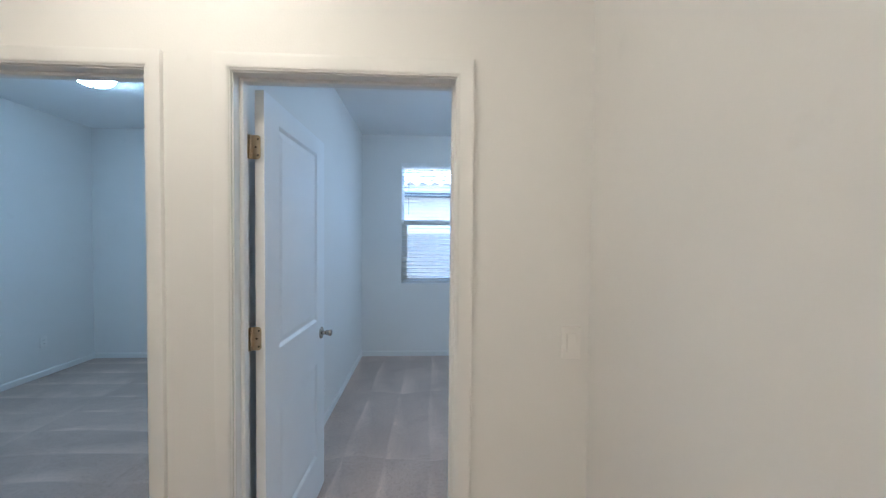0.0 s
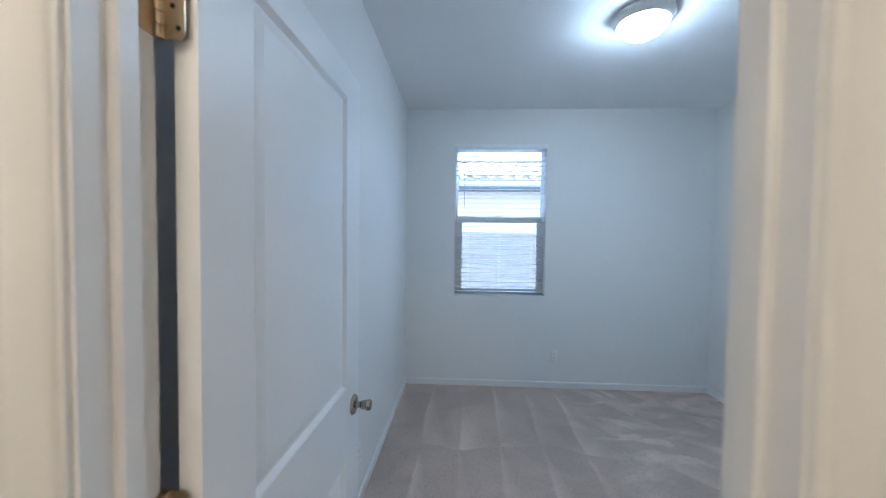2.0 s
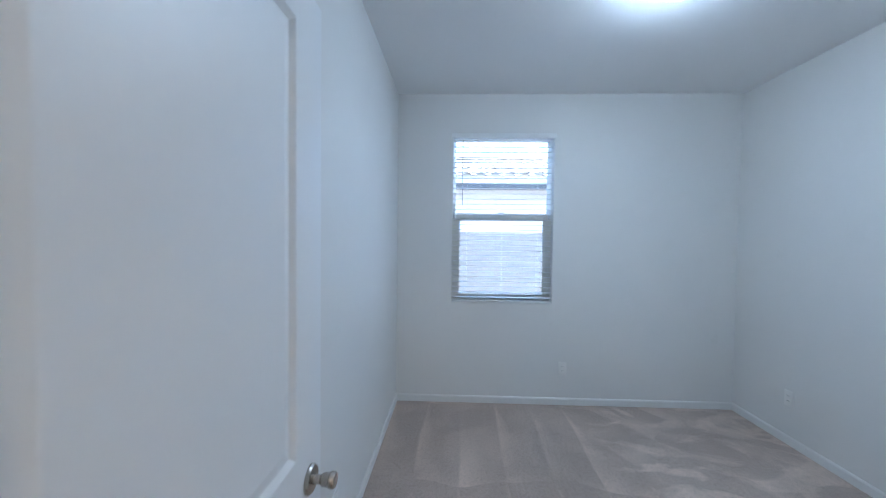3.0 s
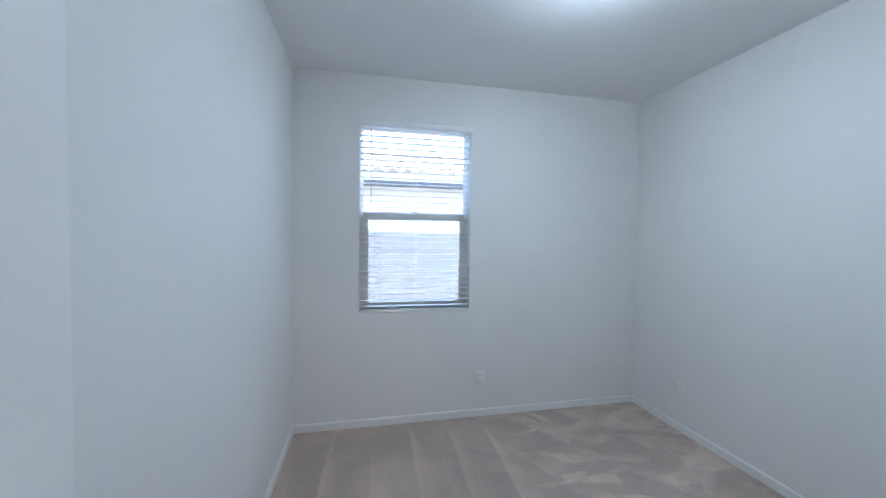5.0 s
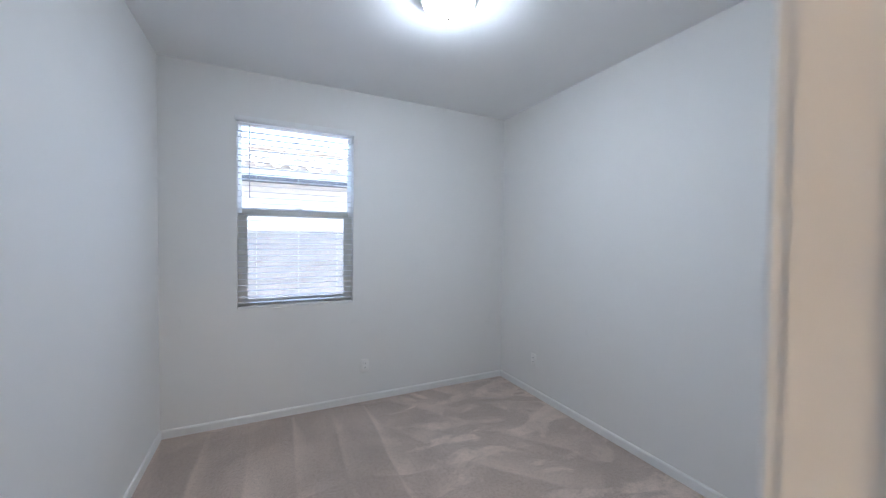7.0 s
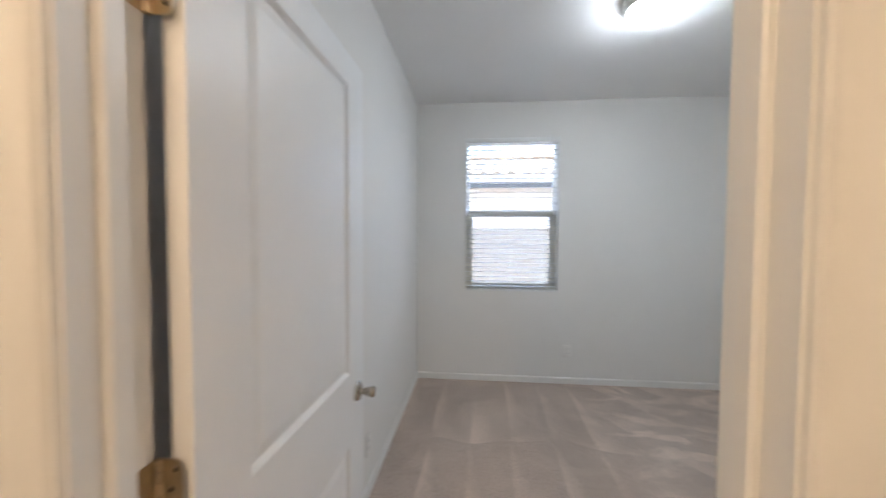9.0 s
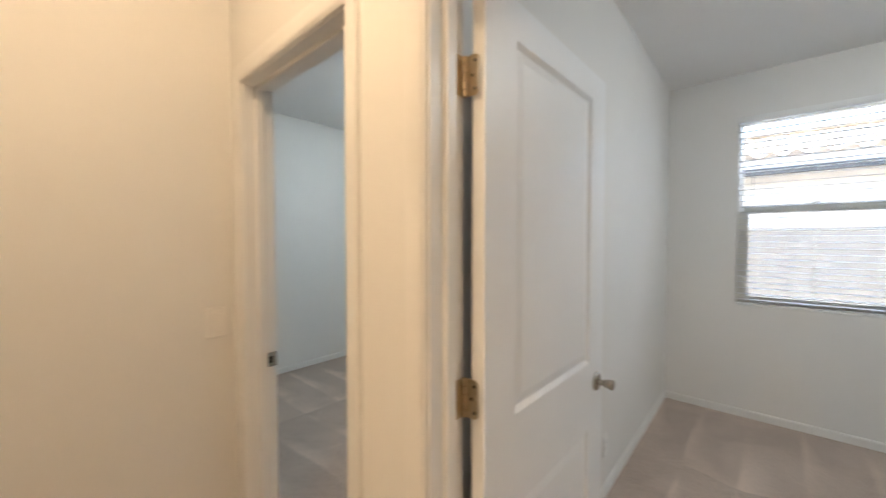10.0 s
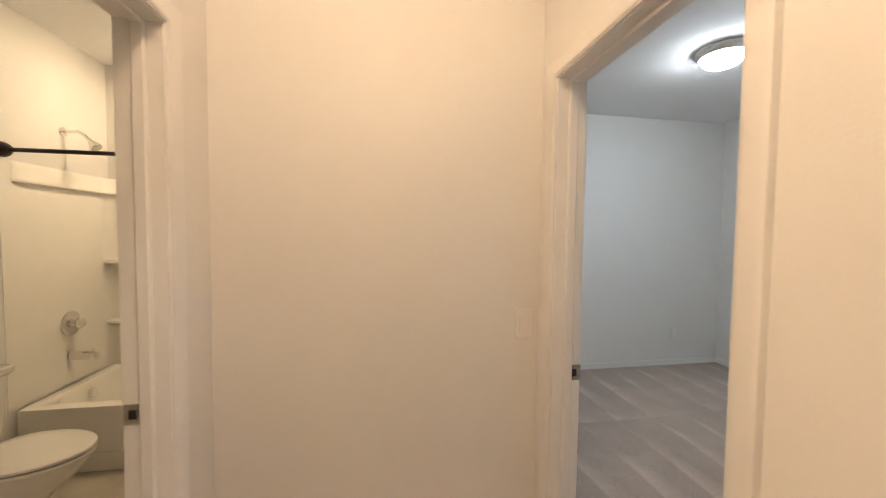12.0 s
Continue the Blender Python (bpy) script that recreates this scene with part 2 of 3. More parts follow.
def rounded_rect(x0, x1, y0, y1, r, z, n=6):
    out = []
    for cx, cy, a0 in ((x1 - r, y1 - r, 0), (x0 + r, y1 - r, 90), (x0 + r, y0 + r, 180), (x1 - r, y0 + r, 270)):
        for i in range(n + 1):
            a = radians(a0 + 90 * i / n)
            out.append((cx + r * math.cos(a), cy + r * math.sin(a), z))
    return out


def egg(cx, y_back, y_front, half, z, n=36):
    """An outline round at the front (+y) and fuller at the back."""
    out = []
    cy = y_back + 0.42 * (y_front - y_back)
    for i in range(n):
        a = 2 * math.pi * i / n
        c, s = math.cos(a), math.sin(a)
        ly = (y_front - cy) if s > 0 else (cy - y_back)
        p = 1.0 if s > 0 else 0.8
        out.append((cx + half * math.copysign(abs(c) ** p, c), cy + ly * math.copysign(abs(s) ** p, s), z))
    return out


def moved(bm, m):
    bmesh.ops.transform(bm, matrix=m, verts=bm.verts)
    return bm


# ---- plan ----
H = 2.763                      # ceiling height
HALL_N, ROOM_S = 1.40, 1.505  # faces of the wall between hall and bedrooms
ROOM_N = 4.648
R1_W, R1_E = -0.496, 2.492
R2_W, R2_E = -3.692, -0.593
END = -1.46                   # end wall of the hall
HALL_S, BATH_N = 0.198, 0.083
HALL_W, HALL_E, HALL_BACK = -0.385, 0.892, -3.0
BATH_S, BATH_W, BATH_E = -1.36, -3.38, -0.50
D1 = (-0.362, 0.398)           # jamb faces of the doorways
D2 = (-1.332, -0.654)
DB = (-1.21, -0.54)
TUB_E = -2.575                 # apron of the bathtub
DOOR_H = 2.03
JAMB = 0.018
WIN1 = (-0.005, 0.892)
WIN2 = (-1.95, -1.053)
WIN_Z = (0.907, 2.399)


def wall_along_x(name, y0, y1, x0, x1, holes, label):
    """One closed mesh, pierced by the holes (x0, x1, z0, z1)."""
    xs = sorted({x0, x1, *(h[0] for h in holes), *(h[1] for h in holes)})
    zs = sorted({0.0, H, *(h[2] for h in holes), *(h[3] for h in holes)})
    solid = {(i, k): not any(h[0] <= (xs[i] + xs[i + 1]) / 2 <= h[1] and h[2] <= (zs[k] + zs[k + 1]) / 2 <= h[3] for h in holes)
             for i in range(len(xs) - 1) for k in range(len(zs) - 1)}
    bm = bmesh.new()

    def quad(*pts):
        bm.faces.new([bm.verts.new(p) for p in pts])

    for (i, k), full in solid.items():
        if not full:
            continue
        a, b, c, d = xs[i], xs[i + 1], zs[k], zs[k + 1]
        for y in (y0, y1):
            quad((a, y, c), (b, y, c), (b, y, d), (a, y, d))
        for x, j in ((a, i - 1), (b, i + 1)):
            if not solid.get((j, k), False):
                quad((x, y0, c), (x, y1, c), (x, y1, d), (x, y0, d))
        for z, j in ((c, k - 1), (d, k + 1)):
            if not solid.get((i, j), False):
                quad((a, y0, z), (b, y0, z), (b, y1, z), (a, y1, z))
    bmesh.ops.remove_doubles(bm, verts=bm.verts, dist=0.0001)
    return structure(name, bm, PAINT, label, "wall")


def door_hole(d):
    return (d[0] - JAMB, d[1] + JAMB, 0, DOOR_H + JAMB)


wall_along_x("wall_hall_bedrooms", HALL_N, ROOM_S, R2_W - 0.115, R1_E + 0.115, [door_hole(D1), door_hole(D2)], "off-white painted wall with two doorways to bedrooms")
wall_along_x("wall_north", ROOM_N, ROOM_N + 0.15, R2_W - 0.115, R1_E + 0.115, [(*WIN1, *WIN_Z), (*WIN2, *WIN_Z)], "off-white painted outer wall with recessed window openings")
wall_along_x("wall_bath", BATH_N, HALL_S, BATH_W - 0.115, HALL_W, [door_hole(DB)], "off-white painted wall with the bathroom doorway")
for nm, d, lb in (
    ("wall_between", (R2_E, R1_W, ROOM_S, ROOM_N, 0, H), "off-white painted wall between the two bedrooms"),
    ("wall_east", (R1_E, R1_E + 0.115, ROOM_S, ROOM_N, 0, H), "off-white painted bedroom side wall"),
    ("wall_west", (R2_W - 0.115, R2_W, ROOM_S, ROOM_N, 0, H), "off-white painted side wall of the second bedroom"),
    ("wall_hall_end", (END - 0.115, END, HALL_S, HALL_N, 0, H), "off-white painted end wall of the hall"),
    ("wall_hall_west", (BATH_E, HALL_W, HALL_BACK, BATH_N, 0, H), "off-white painted hall side wall"),
    ("wall_hall_east", (HALL_E, HALL_E + 0.115, HALL_BACK, HALL_N, 0, H), "off-white painted hall side wall"),
    ("wall_hall_back", (BATH_E, HALL_E + 0.115, HALL_BACK - 0.115, HALL_BACK, 0, H), "off-white painted wall closing the hall"),
    ("wall_bath_south", (BATH_W - 0.115, BATH_E, BATH_S - 0.115, BATH_S, 0, H), "off-white painted bathroom wall behind toilet and tub taps"),
    ("wall_bath_west", (BATH_W - 0.115, BATH_W, BATH_S, BATH_N, 0, H), "off-white painted bathroom wall behind the tub"),
):
    structure(nm, boxes(d), PAINT, lb, "wall")

structure("floor_bedrooms", boxes((R2_W - 0.115, R1_E + 0.115, 1.44, ROOM_N + 0.1, -0.12, 0)), CARPET, "greige cut-pile carpet with vacuum tracks", "carpet")
structure("floor_hall", boxes((END - 0.115, HALL_E + 0.115, 0.03, 1.44, -0.12, 0), (BATH_E + 0.05, HALL_E + 0.115, HALL_BACK - 0.115, 0.03, -0.12, 0)), CARPET, "greige cut-pile carpet of the hall", "carpet")
structure("floor_bath", boxes((BATH_W - 0.115, BATH_E + 0.05, BATH_S - 0.115, 0.03, -0.12, 0)), VINYL, "beige vinyl bathroom floor", "floor")
structure("ceiling_bedroom_east", boxes((R1_W - 0.05, R1_E + 0.1, ROOM_S - 0.05, ROOM_N + 0.1, H, H + 0.1)), CEILING, "flat white textured bedroom ceiling", "ceiling")
structure("ceiling_bedroom_west", boxes((R2_W - 0.1, R1_W - 0.05, ROOM_S - 0.05, ROOM_N + 0.1, H, H + 0.1)), CEILING, "flat white textured ceiling of the second bedroom", "ceiling")
structure("ceiling_hall", boxes((END - 0.1, HALL_E + 0.1, 0.01, ROOM_S - 0.05, H, H + 0.1), (BATH_E + 0.05, HALL_E + 0.1, HALL_BACK - 0.1, 0.01, H, H + 0.1)), CEILING, "flat white textured hall ceiling", "ceiling")
structure("ceiling_bath", boxes((BATH_W - 0.1, BATH_E + 0.05, BATH_S - 0.1, 0.01, H, H + 0.1)), CEILING, "flat white bathroom ceiling", "ceiling")
structure("roof", boxes((-6, 6, -6, ROOM_N + 0.55, H + 0.14, H + 0.3)), STUCCO, "plain roof deck above the ceilings with eaves", "roof")


# ---- doorways ----
def extruded_frame(d, ztop, profile):
    """Sweeps a profile (outward offset, y) up one side, across and down the other, with mitred corners."""
    bm = bmesh.new()
    rings = []
    for corner in range(4):
        ring = []
        for o, y in profile:
            x = d[0] - o if corner < 2 else d[1] + o
            z = 0.0 if corner in (0, 3) else ztop + o
            ring.append(bm.verts.new((x, y, z)))
        rings.append(ring)
    k = len(profile)
    for a, b in zip(rings, rings[1:]):
        for i in range(k):
            bm.faces.new((a[i], a[(i + 1) % k], b[(i + 1) % k], b[i]))
    bm.faces.new(rings[0])
    bm.faces.new(rings[-1][::-1])
    return bm


CASING = ((0.005, 0.0), (0.005, 0.008), (0.007, 0.0095), (0.010, 0.010), (0.012, 0.0125), (0.016, 0.0145), (0.022, 0.0155), (0.050, 0.0175), (0.058, 0.0175), (0.061, 0.0165), (0.062, 0.014), (0.062, 0.0))


def doorway(name, d, y_face_a, y_face_b, label, stop_at):
    """Jamb lining, stop and casings on both sides; y_face_a < y_face_b."""
    top = empty(name, pose(0, 0, 0), label, "door frame", "", "structure")
    part("jamb", extruded_frame(d, DOOR_H, ((0.0, y_face_a), (0.0, y_face_b), (JAMB, y_face_b), (JAMB, y_face_a))), TRIM, top, "", False)
    part("door_stop", extruded_frame(d, DOOR_H, ((0.0, stop_at), (-0.007, stop_at), (-0.011, stop_at + 0.004), (-0.011, stop_at + 0.031), (-0.007, stop_at + 0.035), (0.0, stop_at + 0.035))), TRIM, top, "", False)
    part("casing", extruded_frame(d, DOOR_H, [(o, y_face_a - t) for o, t in CASING]), TRIM, top)
    part("casing", extruded_frame(d, DOOR_H, [(o, y_face_b + t) for o, t in CASING]), TRIM, top)
    return top


frame_1 = doorway("door_frame_1", D1, HALL_N, ROOM_S, "white painted door frame with moulded casing", HALL_N + 0.04)
frame_2 = doorway("door_frame_2", D2, HALL_N, ROOM_S, "white painted door frame with strike plate, door out of sight", HALL_N + 0.04)
frame_3 = doorway("door_frame_3", DB, BATH_N, HALL_S, "white painted bathroom door frame with strike plate", BATH_N + 0.04)


def strike_plate(parent, x, y, z):
    """On a jamb that faces +x."""
    p = part("strike_plate", soft_box(x, x + 0.0025, y - 0.024, y + 0.024, z - 0.029, z + 0.029, 0.001, 1), NICKEL, parent, "satin nickel strike plate")
    # black box on the plate in place of the shaded opening
    part("latch_hole", boxes((x + 0.0028, x + 0.0036, y - 0.011, y + 0.008, z - 0.013, z + 0.013)), HOLE_SHADE, p, "black patch for the shade inside the latch hole", False)


strike_plate(frame_2, D2[0], HALL_N + 0.088, 0.960)
strike_plate(frame_3, DB[0], BATH_N + 0.022, 0.965)


# ---- baseboards ----
BASE_H, BASE_T = 0.062, 0.012


def baseboard(name, x0, y0, x1, y1, nx, ny):
    """Runs from one floor point to another; (nx, ny) points into the room."""
    prof = ((0, 0), (BASE_T, 0), (BASE_T, BASE_H - 0.012), (BASE_T - 0.004, BASE_H - 0.003), (0.004, BASE_H), (0, BASE_H))
    rings = [[(x + nx * t, y + ny * t, z) for t, z in prof] for x, y in ((x0, y0), (x1, y1))]
    ob = part(name, loft(rings), TRIM, None, "", False)
    return tagged(ob, "white painted low baseboard along the wall", "baseboard", "", "structure")


C = 0.062
for r in (
    (R1_W, ROOM_S, R1_W, ROOM_N, 1, 0), (R1_W + BASE_T, ROOM_N, R1_E - BASE_T, ROOM_N, 0, -1), (R1_E, ROOM_S, R1_E, ROOM_N, -1, 0), (D1[1] + C, ROOM_S, R1_E - BASE_T, ROOM_S, 0, 1),
    (R2_W, ROOM_S, R2_W, ROOM_N, 1, 0), (R2_W + BASE_T, ROOM_N, R2_E - BASE_T, ROOM_N, 0, -1), (R2_E, ROOM_S, R2_E, ROOM_N, -1, 0), (R2_W + BASE_T, ROOM_S, D2[0] - C, ROOM_S, 0, 1),
    (END, HALL_S, END, HALL_N, 1, 0), (D2[1] + C, HALL_N, D1[0] - C, HALL_N, 0, -1), (D1[1] + C, HALL_N, HALL_E - BASE_T, HALL_N, 0, -1),
    (HALL_E, HALL_BACK, HALL_E, HALL_N, -1, 0), (HALL_W, HALL_BACK, HALL_W, HALL_S, 1, 0), (END + BASE_T, HALL_S, DB[0] - C, HALL_S, 0, 1), (DB[1] + C, HALL_S, HALL_W, HALL_S, 0, 1),
    (TUB_E + 0.035, BATH_S, BATH_E, BATH_S, 0, 1),
):
    baseboard("baseboard", *r)


# ---- bedroom door, standing open ----
def panel_door(hinge_m):
    """The slab lies along +x from the hinge edge, its hall face at y = 0 and its room face at y = 0.035."""
    w, h, t = 0.757, 2.01, 0.035
    st = 0.130
    door = empty("door_1", hinge_m, "white two-panel interior door standing open", "door", "", "structure")
    bm = bmesh.new()
    xs, zs = [0, st, w - st, w], [0, 0.228, 0.760, 0.995, 1.918, h]

    def quad(pts):
        bm.faces.new([bm.verts.new(p) for p in pts])

    for y, s in ((0.0, 1), (t, -1)):
        for i in range(3):
            for k in range(5):
                if i == 1 and k in (1, 3):
                    x0, x1, z0, z1 = xs[1], xs[2], zs[k], zs[k + 1]
                    last = None
                    for inset, depth in ((0, 0), (0.003, 0.0015), (0.014, 0.0095), (0.019, 0.0095), (0.042, 0.0045)):
                        ring = [(x0 + inset, y + s * depth, z0 + inset), (x1 - inset, y + s * depth, z0 + inset), (x1 - inset, y + s * depth, z1 - inset), (x0 + inset, y + s * depth, z1 - inset)]
                        if last:
                            for j in range(4):
                                quad((last[j], last[(j + 1) % 4], ring[(j + 1) % 4], ring[j]))
                        last = ring
                    quad(last)
                else:
                    quad(((xs[i], y, zs[k]), (xs[i + 1], y, zs[k]), (xs[i + 1], y, zs[k + 1]), (xs[i], y, zs[k + 1])))
    quad(((0, 0, 0), (0, t, 0), (0, t, h), (0, 0, h)))
    quad(((w, 0, 0), (w, t, 0), (w, t, h), (w, 0, h)))
    quad(((0, 0, 0), (w, 0, 0), (w, t, 0), (0, t, 0)))
    quad(((0, 0, h), (w, 0, h), (w, t, h), (0, t, h)))
    bmesh.ops.remove_doubles(bm, verts=bm.verts, dist=0.0005)
    part("slab", bm, DOOR_PAINT, door, "", False)
    kx, kz = w - 0.064, 0.914
    for s, y in ((-1, 0.0), (1, t)):
        turn = pose(kx, y, kz, 90 if s < 0 else -90)
        rose = part("rosette", moved(lathe(((0.0, 0.0), (0.033, 0.0), (0.033, 0.004), (0.029, 0.009), (0.014, 0.011), (0.0, 0.011))), turn), NICKEL, door, "satin nickel rosette")
        part("knob", moved(lathe(((0.0, 0.01), (0.011, 0.01), (0.010, 0.026), (0.013, 0.030), (0.0145, 0.032), (0.0155, 0.046), (0.0180, 0.049), (0.0178, 0.058), (0.0155, 0.061), (0.0, 0.0615))), turn), NICKEL, rose, "satin nickel door knob")
    part("latch_plate", soft_box(w, w + 0.0016, 0.006, 0.029, kz - 0.028, kz + 0.028, 0.0006, 1), NICKEL, door, "satin nickel latch plate")
    return door


SWING = 89.0
PIN = (D1[0] + 0.002, ROOM_S + 0.008)
door_m = pose(PIN[0], PIN[1], 0.012, 0, 0, SWING) @ pose(0.012, -0.046, 0)
door_1 = panel_door(door_m)


def hinge(z):
    hg = empty("door_hinge", pose(PIN[0], PIN[1], z), "satin brass butt hinge with rounded corners", "hinge", "hinges of the open door")
    hh = 0.0445
    # leaf on the jamb
    for nm, m in (("jamb_leaf", pose(0.0005 - 0.002, 0, 0, 0, 0, -90)), ("door_leaf", pose(0, 0, 0, 0, 0, SWING - 90) @ pose(0, 0.0015, 0))):
        ring = rounded_rect(-0.012, 0.037, -hh, hh, 0.012, 0.0)
        ring0 = [(max(x, 0.0), 0.0, y) for x, y, _ in ring]
        leaf = part(nm, moved(loft([ring0, [(x, -0.0022, z2) for x, _, z2 in ring0]]), m), HINGE, hg)
        for sx, sz in ((0.028, -0.03), (0.020, 0.0), (0.028, 0.03)):
            part("screw", moved(lathe(((0.0, 0.0), (0.0038, 0.0), (0.003, 0.0012), (0.0, 0.0012)), 12), m @ pose(sx, -0.0022, sz, 90)), BLACK, leaf, "dark screw head")
    for k in range(5):
        a = -hh + k * 2 * hh / 5
        part("knuckle", moved(lathe(((0.0, a + 0.0006), (0.0055, a + 0.0006), (0.006, a + 0.002), (0.006, a + 2 * hh / 5 - 0.002), (0.0055, a + 2 * hh / 5 - 0.0006), (0.0, a + 2 * hh / 5 - 0.0006)), 16), pose(0.002, -0.003, 0)), HINGE, hg)
    return hg


for z in (1.806, 1.086, 0.27):
    hinge(z)


# ---- windows and blinds ----
def window(name, d):
    x0, x1 = d
    z0, z1 = WIN_Z
    win = empty(name, pose(0, 0, 0), "tan vinyl single-hung window in a drywall recess", "window", "", "structure")
    yo = ROOM_N + 0.145
    zm = 1.668
    fw = 0.028
    part("window_frame", boxes((x0, x0 + fw, yo - 0.07, yo, z0, zm), (x1 - fw, x1, yo - 0.07, yo, z0, zm), (x0 + fw, x1 - fw, yo - 0.07, yo, z0, z0 + fw)), VINYL_FRAME, win, "", False)
    # the tracks above the lower sash slope back to the outer pane
    ring = [[(x0, yo - 0.07), (x0 + 0.006, yo - 0.07), (x0 + fw, yo - 0.022), (x0 + fw, yo), (x0, yo)], [(x1, yo - 0.07), (x1 - 0.006, yo - 0.07), (x1 - fw, yo - 0.022), (x1 - fw, yo), (x1, yo)]]
    for side in ring:
        part("sash_track", loft([[(x, y, z) for x, y in side] for z in (zm, z1 - fw)]), VINYL_LIT, win, "vinyl sash track, coloured paler for the skylight on it", False)
    # head in the same lightened vinyl as the tracks
    part("window_head", boxes((x0, x1, yo - 0.07, yo, z1 - fw, z1)), VINYL_LIT, win, "", False)
    part("meeting_rail", soft_box(x0 + fw, x1 - fw, yo - 0.062, yo - 0.03, zm - 0.02, zm + 0.045, 0.003), VINYL_FRAME, win)
    s0, s1, b0 = x0 + fw, x1 - fw, z0 + fw
    st = 0.042
    sash = part("lower_sash", boxes((s0, s0 + st, yo - 0.066, yo - 0.034, b0, zm - 0.02), (s1 - st, s1, yo - 0.066, yo - 0.034, b0, zm - 0.02), (s0 + st, s1 - st, yo - 0.066, yo - 0.034, b0, b0 + st)), VINYL_FRAME, win, "", False)
    part("sash_lock", soft_box((x0 + x1) / 2 - 0.03, (x0 + x1) / 2 + 0.03, yo - 0.085, yo - 0.062, zm + 0.045, zm + 0.058, 0.004), VINYL_FRAME, win)
    for nm, zz in (("lower_pane", (b0 + st, zm - 0.02, yo - 0.052)), ("upper_pane", (zm + 0.045, z1 - fw, yo - 0.02))):
        x = (s0 + st, s1 - st) if nm == "lower_pane" else (s0, s1)
        g = part(nm, boxes((x[0], x[1], zz[2], zz[2] + 0.004, zz[0], zz[1])), GLASS, win, "clear glass pane", False)
        g.visible_shadow = False
    return win


window("window_1", WIN1)
window("window_2", WIN2)


def blind(d):
    x0, x1 = d[0] + 0.004, d[1] - 0.004
    z0, z1 = WIN_Z
    yc = ROOM_N + 0.028
    bl = empty("window_blind", pose((x0 + x1) / 2, yc, z0), "white faux-wood venetian blind, lowered with slats open", "blind", "window blinds")
    o = Matrix.Translation((-(x0 + x1) / 2, -yc, -z0))
    part("valance", moved(soft_box(x0 - 0.016, x1 + 0.016, ROOM_N - 0.014, ROOM_N - 0.003, z1 - 0.026, z1 + 0.016, 0.003), o), VALANCE, bl, "white valance board")
    part("headrail", moved(soft_box(x0, x1, yc - 0.026, yc + 0.026, z1 - 0.028, z1 - 0.001, 0.002, 1), o), BLIND, bl)
    part("bottom_rail", moved(soft_box(x0, x1, yc - 0.031, yc + 0.026, z0 + 0.001, z0 + 0.022, 0.004), o), BLIND, bl, "white bottom rail")
    pitch = 0.0465
    n = int((z1 - 0.035 - z0 - 0.03) / pitch)
    pts = [(-0.025, -0.0022), (-0.0125, 0.0), (0.0, 0.0008), (0.0125, 0.0), (0.025, -0.0022)]
    prof = [(y, z + 0.0012) for y, z in pts] + [(y, z - 0.0012) for y, z in pts[::-1]]
    tilt = radians(2.0)
    prof = [(y * math.cos(tilt) - z * math.sin(tilt), y * math.sin(tilt) + z * math.cos(tilt)) for y, z in prof]
    slat = mesh_of("slat", moved(loft([[(x, yc + y, z) for y, z in prof] for x in (x0, x1)]), o), BLIND)
    for k in range(n):
        s = new("slat", slat)
        s.parent = bl
        s.location = (0, 0, z0 + 0.05 + pitch * k)
    for cx in (x0 + 0.13, (x0 + x1) / 2, x1 - 0.13):
        bm = bmesh.new()
        for y in (-0.0275, 0.0275):
            add_tube(bm, (cx, yc + y, z0 + 0.02), (cx, yc + y, z1 - 0.04), 0.0008, None, 6)
        part("ladder_cord", moved(bm, o), CORD, bl)
    bm = tube((x0 + 0.085, yc - 0.036, z1 - 0.05), (x0 + 0.085, yc - 0.036, z1 - 0.62), 0.0038, None, 6)
    part("tilt_wand", moved(bm, o), WAND, bl, "thin clear tilt wand")
    return bl


blind_1 = blind(WIN1)
copy_thing(blind_1, blind_1.matrix_world @ Matrix.Translation((WIN2[0] - WIN1[0], 0, 0)))


# ---- ceiling lamps ----
def flush_lamp(x, y, glow, label):
    lamp = empty("ceiling_lamp", pose(x, y, H), label, "ceiling lamp", "flush ceiling lamps")
    part("base", lathe(((0.0, -0.001), (0.160, -0.001), (0.164, -0.005), (0.164, -0.012), (0.160, -0.016), (0.159, -0.026), (0.152, -0.040), (0.143, -0.050), (0.136, -0.053), (0.130, -0.050), (0.0, -0.046)), 56), BRUSHED, lamp, "brushed nickel base ring")
    dome = [(0.131 * math.sin(a), -0.047 - 0.078 * math.cos(a)) for a in (radians(90 - 7.5 * i) for i in range(13))]
    part("shade", lathe(dome, 48), glow, lamp, "glowing frosted glass dome")
    part("finial", moved(lathe(((0.0, 0.004), (0.006, 0.004), (0.009, -0.002), (0.008, -0.008), (0.004, -0.012), (0.0, -0.013)), 20), pose(0, 0, -0.125)), NICKEL, lamp, "nickel finial")
    return lamp


GLOW_BED = glowing("lamp_glass_bedroom", LAMP_BEDROOM[1], LAMP_BEDROOM[0])
GLOW_BED_WEST = glowing("lamp_glass_bedroom_west", LAMP_BEDROOM_WEST[1], LAMP_BEDROOM_WEST[0])
GLOW_HALL = glowing("lamp_glass_hall", LAMP_HALL[1], LAMP_HALL[0])
GLOW_HALL_FILL = glowing("fill_glass_hall", LAMP_HALL_FILL[1], LAMP_HALL_FILL[0])
GLOW_BATH = glowing("lamp_glass_bath", LAMP_BATH[1], LAMP_BATH[0])
flush_lamp(1.067, 3.161, GLOW_BED, "lit flush dome lamp with nickel ring on the bedroom ceiling")
flush_lamp(-2.30, 3.098, GLOW_BED_WEST, "lit flush dome lamp with nickel ring in the second bedroom")
flush_lamp(-0.46, 0.74, GLOW_HALL, "lit warm flush dome lamp on the hall ceiling")
